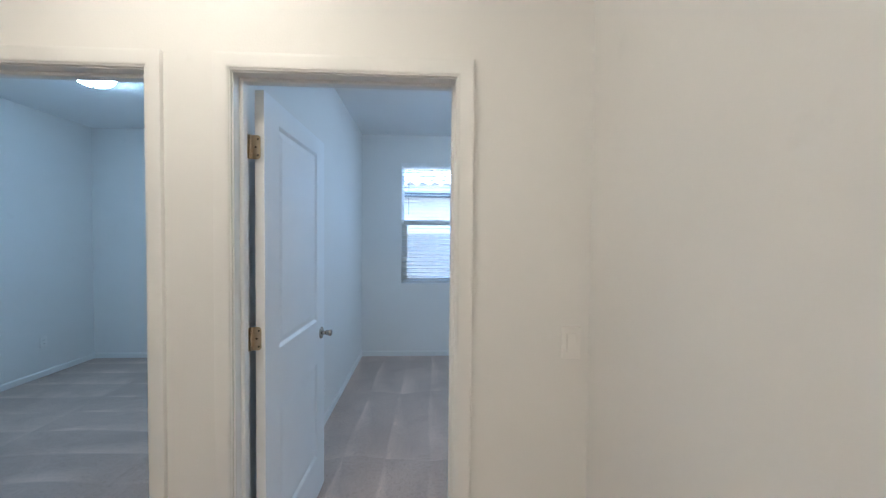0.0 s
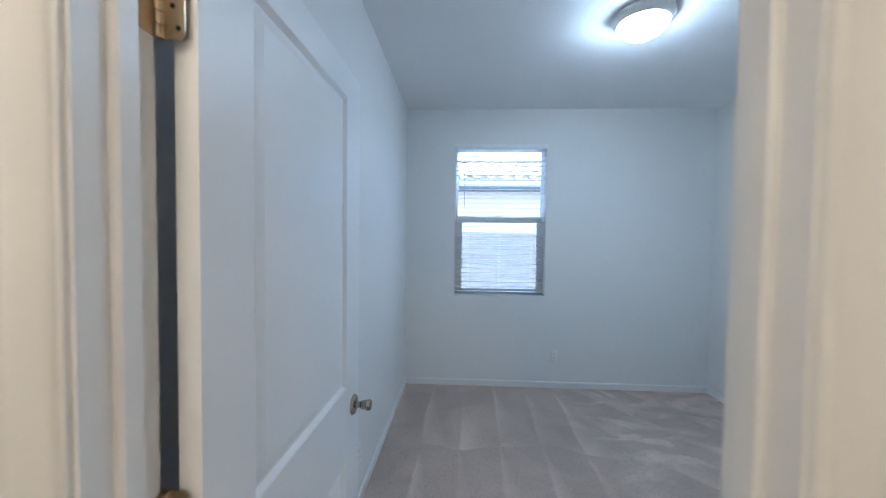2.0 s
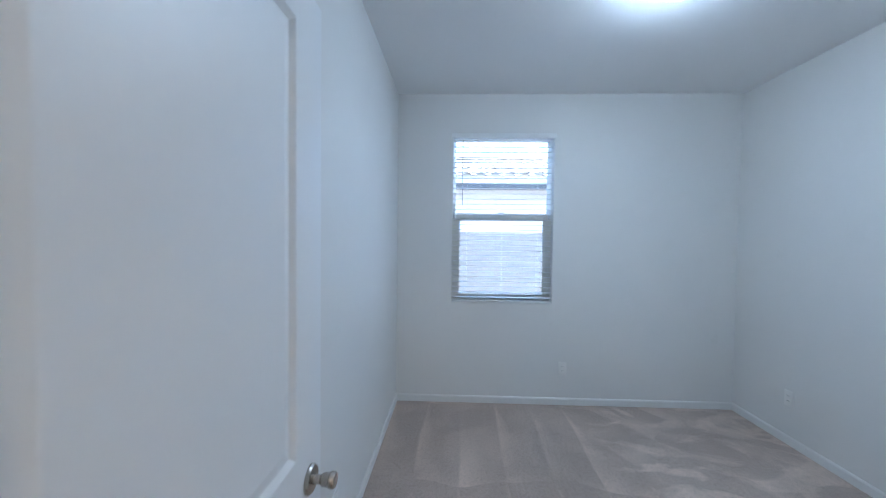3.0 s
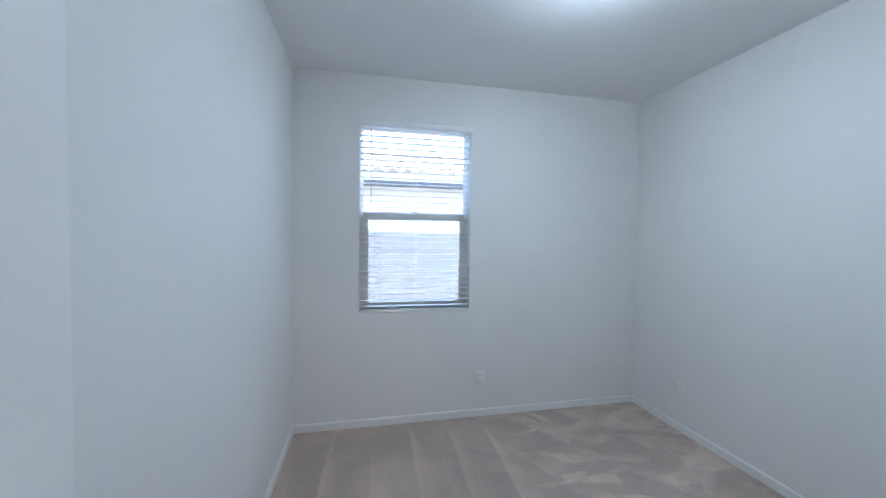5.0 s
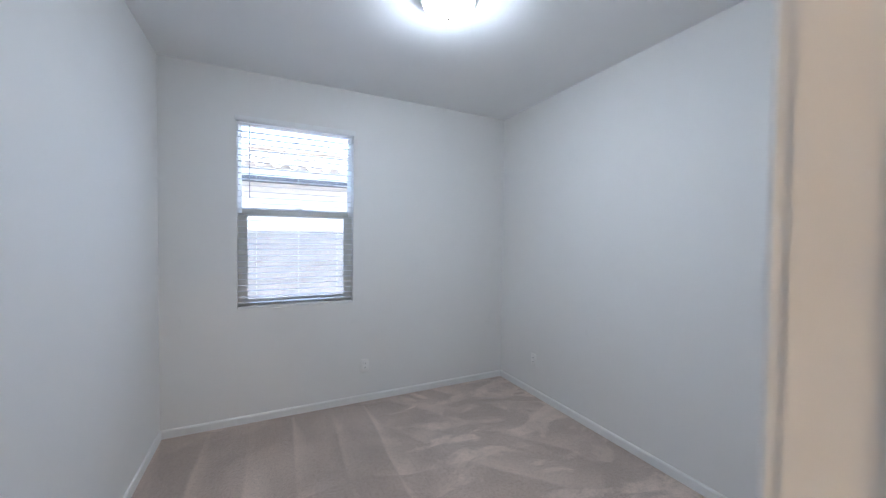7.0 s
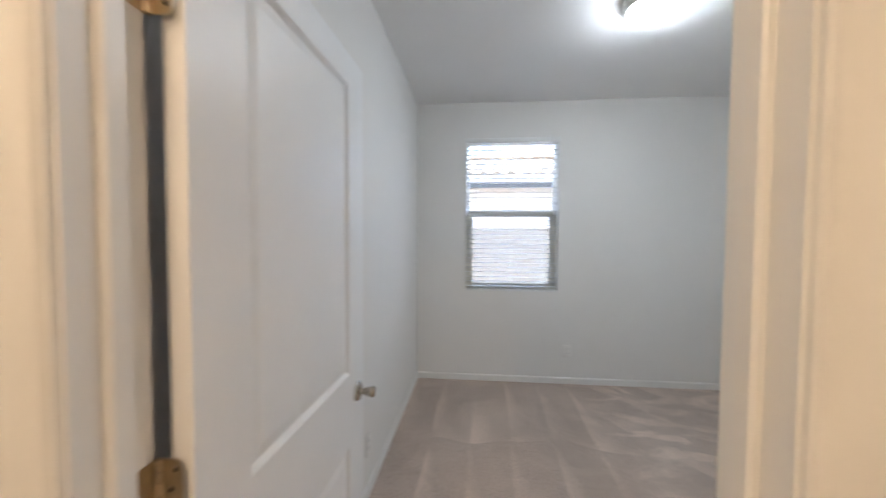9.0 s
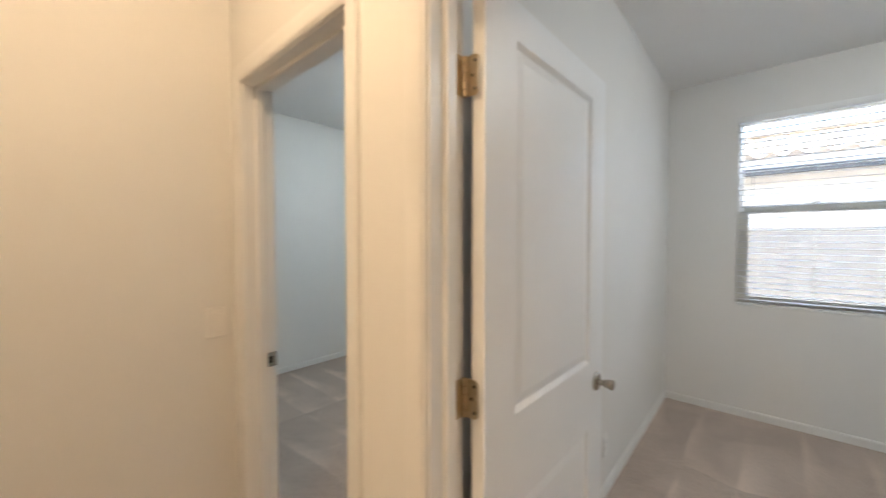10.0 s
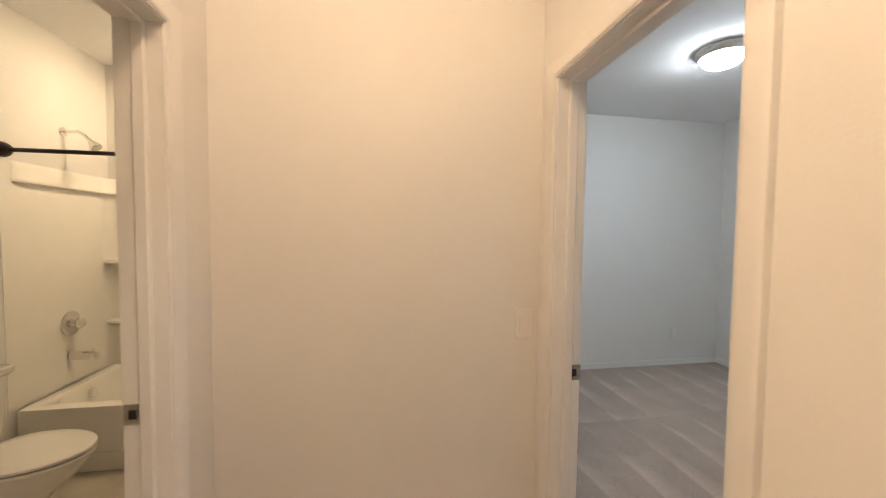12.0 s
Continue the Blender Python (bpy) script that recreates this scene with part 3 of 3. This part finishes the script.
# unseen lamp, added to even out the light on the hall walls
flush_lamp(0.27, -1.25, GLOW_HALL_FILL, "unseen warm dome lamp added further back in the hall as fill")
shower_light = empty("disc_light", pose(-2.96, -0.65, H), "lit warm low-profile disc light above the tub", "ceiling light")
part("trim_ring", lathe(((0.0, -0.001), (0.19, -0.001), (0.19, -0.006), (0.165, -0.016), (0.0, -0.016)), 40), PLASTIC, shower_light)
part("lens", lathe(((0.0, -0.017), (0.160, -0.017), (0.150, -0.028), (0.09, -0.038), (0.0, -0.042)), 40), GLOW_BATH, shower_light, "glowing frosted lens")


# ---- switches and outlets ----
def wall_plate(name, m, label, category, group):
    """In the x-z plane, its face towards -y."""
    ob = empty(name, m, label, category, group)
    part("plate", soft_box(-0.035, 0.035, -0.0075, -0.0005, -0.058, 0.058, 0.0022), PLASTIC, ob)
    return ob


def light_switch(m, label):
    ob = empty("light_switch", m, label, "light switch", "light switches")
    outer = [rounded_rect(-0.0355 + e, 0.0355 - e, -0.0585 + e, 0.0585 - e, 0.004, z, 3) for e, z in ((0.0, 0.0005), (0.0, 0.0045), (0.0022, 0.0072))]
    inner = [rounded_rect(-0.0178, 0.0178, -0.0348, 0.0348, 0.002, z, 3) for z in (0.0072, 0.0022)]
    part("plate", moved(loft(outer + inner), pose(0, 0, 0, 90)), PLASTIC, ob)
    rk = boxes((-0.0162, 0.0162, -0.0112, -0.0030, -0.0332, 0.0332))
    for v in rk.verts:
        if v.co.y < -0.0065:
            v.co.y += 0.0040 if v.co.z > 0 else -0.0010
    part("rocker", rk, PLASTIC, ob, "", False)
    return ob


def outlet(m, label="white duplex wall outlet with cover plate"):
    ob = wall_plate("wall_outlet", m, label, "outlet", "wall outlets")
    for z in (-0.0195, 0.0195):
        f = part("receptacle", moved(loft([rounded_rect(-0.0165, 0.0165, -0.014, 0.014, 0.008, 0.0), rounded_rect(-0.0165, 0.0165, -0.014, 0.014, 0.008, 0.003)]), pose(0, -0.0068, z, 90)), PLASTIC, ob)
        for x in (-0.0065, 0.0065):
            # slots are thin black boxes that paint the shade inside them
            part("slot", boxes((x - 0.0012, x + 0.0012, -0.0104, -0.0095, z - 0.001, z + 0.007)), HOLE_SHADE, f, "", False)
    return ob


light_switch(pose(0.824, HALL_N, 1.098), "white rocker light switch beside the bedroom doorway")
light_switch(pose(END, 1.336, 1.119, 0, 0, 90), "white rocker light switch on the hall end wall")
outlet(pose(0.999, ROOM_N, 0.325))
outlet(pose(R1_E, 4.11, 0.337, 0, 0, -90))
outlet(pose(R1_E, 2.32, 0.39, 0, 0, -90))
outlet(pose(R1_W, 2.96, 0.29, 0, 0, 90))
outlet(pose(R2_W, 4.066, 0.358, 0, 0, 90))

# ---- bathroom ----
tub = empty("bathtub", pose(TUB_E, (BATH_S + BATH_N) / 2, 0), "cream white alcove bathtub with flat apron", "bathtub")
ty0, ty1 = BATH_S + 0.012 - (BATH_S + BATH_N) / 2, BATH_N - 0.012 - (BATH_S + BATH_N) / 2
tx0 = BATH_W + 0.012 - TUB_E
RIM = 0.40
part("basin", loft([
    rounded_rect(tx0, 0, ty0, ty1, 0.015, 0.115), rounded_rect(tx0, 0, ty0, ty1, 0.015, RIM - 0.012), rounded_rect(tx0 + 0.004, -0.004, ty0 + 0.004, ty1 - 0.004, 0.015, RIM - 0.003),
    rounded_rect(tx0 + 0.012, -0.012, ty0 + 0.012, ty1 - 0.012, 0.015, RIM), rounded_rect(tx0 + 0.055, -0.075, ty0 + 0.07, ty1 - 0.07, 0.12, RIM),
    rounded_rect(tx0 + 0.065, -0.088, ty0 + 0.083, ty1 - 0.083, 0.12, RIM - 0.012), rounded_rect(tx0 + 0.10, -0.125, ty0 + 0.13, ty1 - 0.22, 0.13, 0.12),
    rounded_rect(tx0 + 0.16, -0.18, ty0 + 0.19, ty1 - 0.30, 0.12, 0.075)]), ACRYLIC, tub)
part("apron_base", soft_box(tx0 + 0.3, 0.012, ty0, ty1, 0.0, 0.118, 0.008), ACRYLIC, tub)
part("overflow_plate", moved(lathe(((0.0, 0.0), (0.038, 0.0), (0.038, 0.004), (0.030, 0.010), (0.0, 0.012))), pose(tx0 / 2 - 0.02, ty0 + 0.108, 0.315, -80)), CHROME, tub, "round chrome overflow plate")

surround = empty("tub_surround", pose(BATH_W, BATH_S, RIM), "cream white moulded tub surround with ledge and shelves", "tub surround")
TOP = 1.875 - RIM
SX = TUB_E - BATH_W
SY = BATH_N - BATH_S
CR = 0.10


def swept(section, x_end, y_end, taper=0.0):
    """A section (distance from the wall, z) carried along the tap wall, round the corner and along the back wall."""
    path = [((x_end, 0.0), (0, 1)), ((x_end - 0.05, 0.0), (0, 1)), ((CR, 0.0), (0, 1))]
    path += [((CR - CR * math.cos(a), CR - CR * math.sin(a)), (math.cos(a), math.sin(a))) for a in (radians(90 - 11.25 * i) for i in range(1, 8))]
    path += [((0.0, CR), (1, 0)), ((0.0, y_end - 0.05), (1, 0)), ((0.0, y_end), (1, 0))]
    rings = []
    for k, ((x, y), (nx, ny)) in enumerate(path):
        thin = taper if k in (0, len(path) - 1) else 1.0
        rings.append([(x + nx * (0.0055 + (d - 0.0055) * thin), y + ny * (0.0055 + (d - 0.0055) * thin), z) for d, z in section])
    return loft(rings)


part("liner", swept(((0.001, 0.002), (0.0035, 0.002), (0.0035, TOP - 0.004), (0.0025, TOP), (0.001, TOP)), SX + 0.03, SY - 0.011, 1.0), ACRYLIC, surround)
part("top_ledge", swept(((0.0055, TOP - 0.118), (0.020, TOP - 0.126), (0.027, TOP - 0.124), (0.030, TOP - 0.116), (0.028, TOP - 0.106), (0.020, TOP - 0.096), (0.017, TOP - 0.03), (0.0055, TOP - 0.006)), SX - 0.04, SY - 0.03, 0.04), ACRYLIC, surround)
part("end_panel", soft_box(0.012, SX + 0.03, SY - 0.010, SY - 0.0005, 0.002, TOP, 0.004), ACRYLIC, surround)
part("pilaster", soft_box(0.008, 0.016, 0.155, 0.185, 0.375, 0.79, 0.004), ACRYLIC, surround)
for z in (0.365, 0.835):
    ring = [(0.008, 0.008), (0.075, 0.008), (0.086, 0.03), (0.085, 0.07), (0.076, 0.18), (0.072, 0.29), (0.064, 0.315), (0.045, 0.33), (0.008, 0.33)]
    part("shelf", loft([[(x * 0.45 if x > 0.01 else x, y, z - 0.05) for x, y in ring], [(x, y, z - 0.02) for x, y in ring], [(x, y, z - 0.006) for x, y in ring], [(x * 0.95 if x > 0.01 else x, y, z) for x, y in ring]]), ACRYLIC, surround, "moulded soap shelf")

PX = -2.98
PY = BATH_S + 0.010
arm = empty("wall_shower", pose(PX, BATH_S, 2.135), "chrome shower head on a bent arm", "shower head")
part("flange", moved(lathe(((0.0, 0.0), (0.032, 0.0), (0.030, 0.006), (0.014, 0.012), (0.0, 0.012))), pose(0, 0, 0, -90)), CHROME, arm)
bm = tube((0, 0.0, 0), (0, 0.09, 0.006), 0.0105)
add_tube(bm, (0, 0.088, 0.006), (0, 0.13, -0.018), 0.0105)
add_tube(bm, (0, 0.128, -0.016), (0, 0.155, -0.05), 0.0105)
part("arm", bm, CHROME, arm)
part("head", moved(lathe(((0.0, 0.0), (0.013, 0.0), (0.016, -0.018), (0.024, -0.038), (0.036, -0.062), (0.037, -0.072), (0.033, -0.076), (0.0, -0.077))), pose(0, 0.152, -0.043, 38)), CHROME, arm)

valve = empty("shower_valve", pose(PX, PY, 0.822), "chrome round shower valve with knob handle", "shower valve")
part("escutcheon", moved(lathe(((0.0, 0.0), (0.085, 0.0), (0.083, 0.006), (0.060, 0.014), (0.030, 0.018), (0.0, 0.018)), 48), pose(0, 0, 0, -90)), CHROME, valve)
part("handle", moved(lathe(((0.0, 0.016), (0.022, 0.016), (0.024, 0.030), (0.036, 0.040), (0.038, 0.062), (0.028, 0.074), (0.0, 0.078)), 32), pose(0, 0, 0, -90)), CHROME, valve)

spout = empty("tub_spout", pose(PX, PY, 0.595), "chrome tub spout with diverter knob", "tub spout")
part("body", loft([[(0.031 * k * math.cos(a), y, dz + 0.032 * k * math.sin(a)) for a in (2 * math.pi * i / 24 for i in range(24))] for y, k, dz in ((0.0, 1.05, 0), (0.03, 1.0, 0), (0.10, 0.96, -0.001), (0.135, 0.95, -0.004), (0.150, 0.85, -0.006), (0.155, 0.6, -0.008))]), CHROME, spout)
part("diverter", tube((0, 0.128, 0.02), (0, 0.128, 0.045), 0.007), CHROME, spout)

rod = empty("shower_rod", pose(TUB_E + 0.01, BATH_S, 1.925), "dark bronze shower curtain rod across the tub", "curtain rod")
part("pole", tube((0, 0.012, 0), (0, 0.80, 0), 0.0125), BLACK, rod)
part("outer_pole", tube((0, 0.78, 0), (0, SY - 0.012, 0), 0.015), BLACK, rod)
for y, s in ((0.0005, -90), (SY - 0.0005, 90)):
    part("end_cap", moved(lathe(((0.0, 0.0), (0.042, 0.0), (0.044, 0.012), (0.036, 0.032), (0.020, 0.050), (0.0, 0.052)), 32), pose(0, y, 0, s)), BLACK, rod)

bar = empty("towel_bar", pose(-2.185, BATH_S, 1.54), "slim chrome towel bar above the toilet", "towel bar")
part("rail", tube((-0.25, 0.06, 0), (0.25, 0.06, 0), 0.008), CHROME, bar)
for x in (-0.235, 0.235):
    part("post", moved(lathe(((0.0, 0.0), (0.026, 0.0), (0.024, 0.008), (0.011, 0.014), (0.011, 0.056), (0.014, 0.062), (0.0, 0.070))), pose(x, 0, 0, -90)), CHROME, bar)

TX = -2.09
toilet = empty("toilet", pose(TX, BATH_S + 0.015, 0), "white two-piece toilet with closed lid", "toilet")
part("tank", loft([rounded_rect(-0.19, 0.19, 0.035, 0.195, 0.03, 0.37), rounded_rect(-0.205, 0.205, 0.025, 0.205, 0.03, 0.47), rounded_rect(-0.222, 0.222, 0.018, 0.215, 0.03, 0.722)]), PORCELAIN, toilet)
part("tank_lid", loft([rounded_rect(-0.226, 0.226, 0.014, 0.222, 0.03, 0.723), rounded_rect(-0.236, 0.236, 0.008, 0.232, 0.03, 0.734), rounded_rect(-0.236, 0.236, 0.008, 0.232, 0.03, 0.758), rounded_rect(-0.226, 0.226, 0.016, 0.224, 0.03, 0.768)]), PORCELAIN, toilet)
part("bowl", loft([egg(0, 0.20, 0.50, 0.115, 0.0), egg(0, 0.19, 0.50, 0.12, 0.03), egg(0, 0.18, 0.50, 0.105, 0.10), egg(0, 0.17, 0.55, 0.115, 0.20), egg(0, 0.15, 0.65, 0.155, 0.285), egg(0, 0.13, 0.70, 0.178, 0.346), egg(0, 0.12, 0.705, 0.182, 0.371)]), PORCELAIN, toilet)
part("neck", soft_box(-0.11, 0.11, 0.06, 0.24, 0.19, 0.385, 0.03, 3), PORCELAIN, toilet)
part("seat", loft([egg(0, 0.262, 0.715, 0.184, 0.374), egg(0, 0.258, 0.72, 0.188, 0.380), egg(0, 0.258, 0.72, 0.188, 0.389), egg(0, 0.262, 0.716, 0.185, 0.393)]), PORCELAIN, toilet)
part("seat_lid", loft([egg(0, 0.258, 0.712, 0.183, 0.400), egg(0, 0.252, 0.722, 0.190, 0.404), egg(0, 0.252, 0.722, 0.190, 0.415), egg(0, 0.266, 0.70, 0.172, 0.423), egg(0, 0.30, 0.60, 0.10, 0.426)]), PORCELAIN, toilet)
part("flush_lever", soft_box(0.10, 0.17, 0.216, 0.228, 0.655, 0.67, 0.004), CHROME, toilet, "chrome flush lever")
supply = empty("water_supply", pose(TX + 0.26, BATH_S, 0.16), "braided water supply hose with stop valve", "supply valve")
part("stop_valve", tube((0, 0, 0), (0, 0.06, 0), 0.012), CHROME, supply)
part("hose", tube((0, 0.05, 0), (-0.10, 0.08, 0.215), 0.006), CHROME, supply)

# ---- outside ----
bm = bmesh.new()
bmesh.ops.create_grid(bm, x_segments=1, y_segments=1, size=2500)
for v in bm.verts:
    v.co.z = -0.15
structure("ground", bm, GRAVEL, "tan gravel side yard reaching far off", "ground")

# neighbouring house
HY = 9.09
EAVE_Y, EAVE_Z = 8.54, 2.54
house = empty("neighbour_house", pose(0, HY, -0.15), "pale stucco house with a clay tile roof", "house")
part("wall", boxes((-12, 14, 0, 8, 0, EAVE_Z + 0.30)), STUCCO, house, "", False)
part("fascia", soft_box(-12.4, 14.4, EAVE_Y - HY, EAVE_Y - HY + 0.03, EAVE_Z - 0.02 + 0.15, EAVE_Z + 0.14 + 0.15, 0.004, 1), FASCIA, house, "grey painted fascia board")
part("soffit", boxes((-12.4, 14.4, EAVE_Y - HY + 0.03, 0.0, EAVE_Z + 0.01 + 0.15, EAVE_Z + 0.03 + 0.15)), EAVE_SHADE, house, "soffit coloured dark for the shade under the eave", False)
# dark strip added where the eave's shade shows as a band
part("shade_strip", soft_box(-12.4, 14.4, EAVE_Y - HY - 0.005, EAVE_Y - HY + 0.05, EAVE_Z + 0.06, EAVE_Z + 0.168, 0.006, 1), EAVE_SHADE, house, "dark strip standing in for the shade below the fascia")
SLOPE = math.atan(0.36)
roof_m = pose(0, EAVE_Y - HY - 0.06, EAVE_Z + 0.31, math.degrees(SLOPE))
RUN = 1.80
roof = part("roof", moved(boxes((-12.5, 14.5, 0.05, RUN, -0.06, -0.01)), roof_m), FASCIA, house, "", False)
back_m = roof_m @ pose(0, RUN, 0, -2 * math.degrees(SLOPE))
part("roof_back", moved(boxes((-12.5, 14.5, 0.0, 6.0, -0.06, -0.01)), back_m), TILE, house, "", False)
TW, TL = 0.28, 0.45


def tile_outline(n):
    return [(TW * 1.04 * i / n, 0.06 * math.sin(math.pi * i / n / 0.62) if i / n < 0.62 else -0.012 * math.sin(math.pi * (i / n - 0.62) / 0.38)) for i in range(n + 1)]


def s_tile():
    top = tile_outline(12)
    rings = [[(x, y, z + lift) for x, z in top] + [(x, y, z + lift - 0.014) for x, z in top[::-1]] for y, lift in ((0.0, 0.035), (TL + 0.05, 0.0))]
    bm = loft(rings)
    hump = [(x, z) for x, z in top if x <= TW * 0.645]
    for a, b in zip(hump, hump[1:]):
        bm.faces.new([bm.verts.new(p) for p in ((a[0], 0.075, a[1] + 0.022), (b[0], 0.075, b[1] + 0.022), (b[0], 0.075, -0.02), (a[0], 0.075, -0.02))])
    return mesh_of("roof_tile", bm, TILE, True)


tile_mesh = s_tile()
for row in range(4):
    for col in range(40):
        tl = new("roof_tile", tile_mesh)
        tl.parent = roof
        tl.matrix_local = roof_m @ pose(-3.5 + TW * col, TL * row, 0.0, 0, 0, random.uniform(-0.5, 0.5))
bm = bmesh.new()
for row in range(4):
    for x in [-3.5 - TW * k for k in range(1, 31)] + [-3.5 + TW * k for k in range(40, 62)]:
        vs = [[bm.verts.new((x + px, TL * row + y, pz + lift)) for px, pz in tile_outline(6)] for y, lift in ((0.0, 0.035), (TL + 0.05, 0.0))]
        for i in range(6):
            bm.faces.new((vs[0][i], vs[0][i + 1], vs[1][i + 1], vs[1][i]))
tagged(part("roof_tile_field", moved(bm, roof_m), TILE, house, "", True), "", "", "", "stuff")
cap_rings = [[(x, r * math.cos(a), r * math.sin(a) * 0.75) for a in (radians(180 * i / 10) for i in range(11))] + [(x, (r - 0.014) * math.cos(a), (r - 0.014) * math.sin(a) * 0.75) for a in (radians(180 - 180 * i / 10) for i in range(11))] for x, r in ((0.0, 0.135), (0.44, 0.115))]
cap_mesh = mesh_of("ridge_tile", loft(cap_rings), TILE, True)
for k in range(28):
    cp = new("ridge_tile", cap_mesh)
    cp.parent = roof
    cp.matrix_local = roof_m @ pose(-3.6 + 0.40 * k, RUN - 0.02, 0.075, -math.degrees(SLOPE))

# block fence
FY = 6.69
fence = empty("block_fence", pose(0, FY, -0.15), "grey concrete block fence in running bond", "fence")
core = part("mortar_core", boxes((-14, 16, 0.0015, 0.1485, 0, 1.68)), MORTAR, fence, "", False)
BW, BH = 0.406, 0.2105
half = soft_box(0.004, BW - 0.004, 0.0, 0.15, 0.004, BH - 0.004, 0.0012, 1)
block_mesh = mesh_of("block", half, BLOCK)
rows_n = 8
for r in range(rows_n):
    for c in range(-7, 17):
        b = new("block", block_mesh)
        b.parent = fence
        b.location = (c * BW + (BW / 2 if r % 2 else 0), 0, r * BH)
bm = bmesh.new()
for r in range(rows_n):
    for c in list(range(-34, -7)) + list(range(17, 38)):
        x = c * BW + (BW / 2 if r % 2 else 0)
        add_box(bm, x + 0.004, x + BW - 0.004, 0.0, 0.15, r * BH + 0.004, r * BH + BH - 0.004)
tagged(part("block_field", bm, BLOCK, fence, "", False), "", "", "", "stuff")
part("cap", soft_box(-14, 16, -0.01, 0.16, rows_n * BH, rows_n * BH + 0.05, 0.006, 1), BLOCK, fence, "concrete cap course")
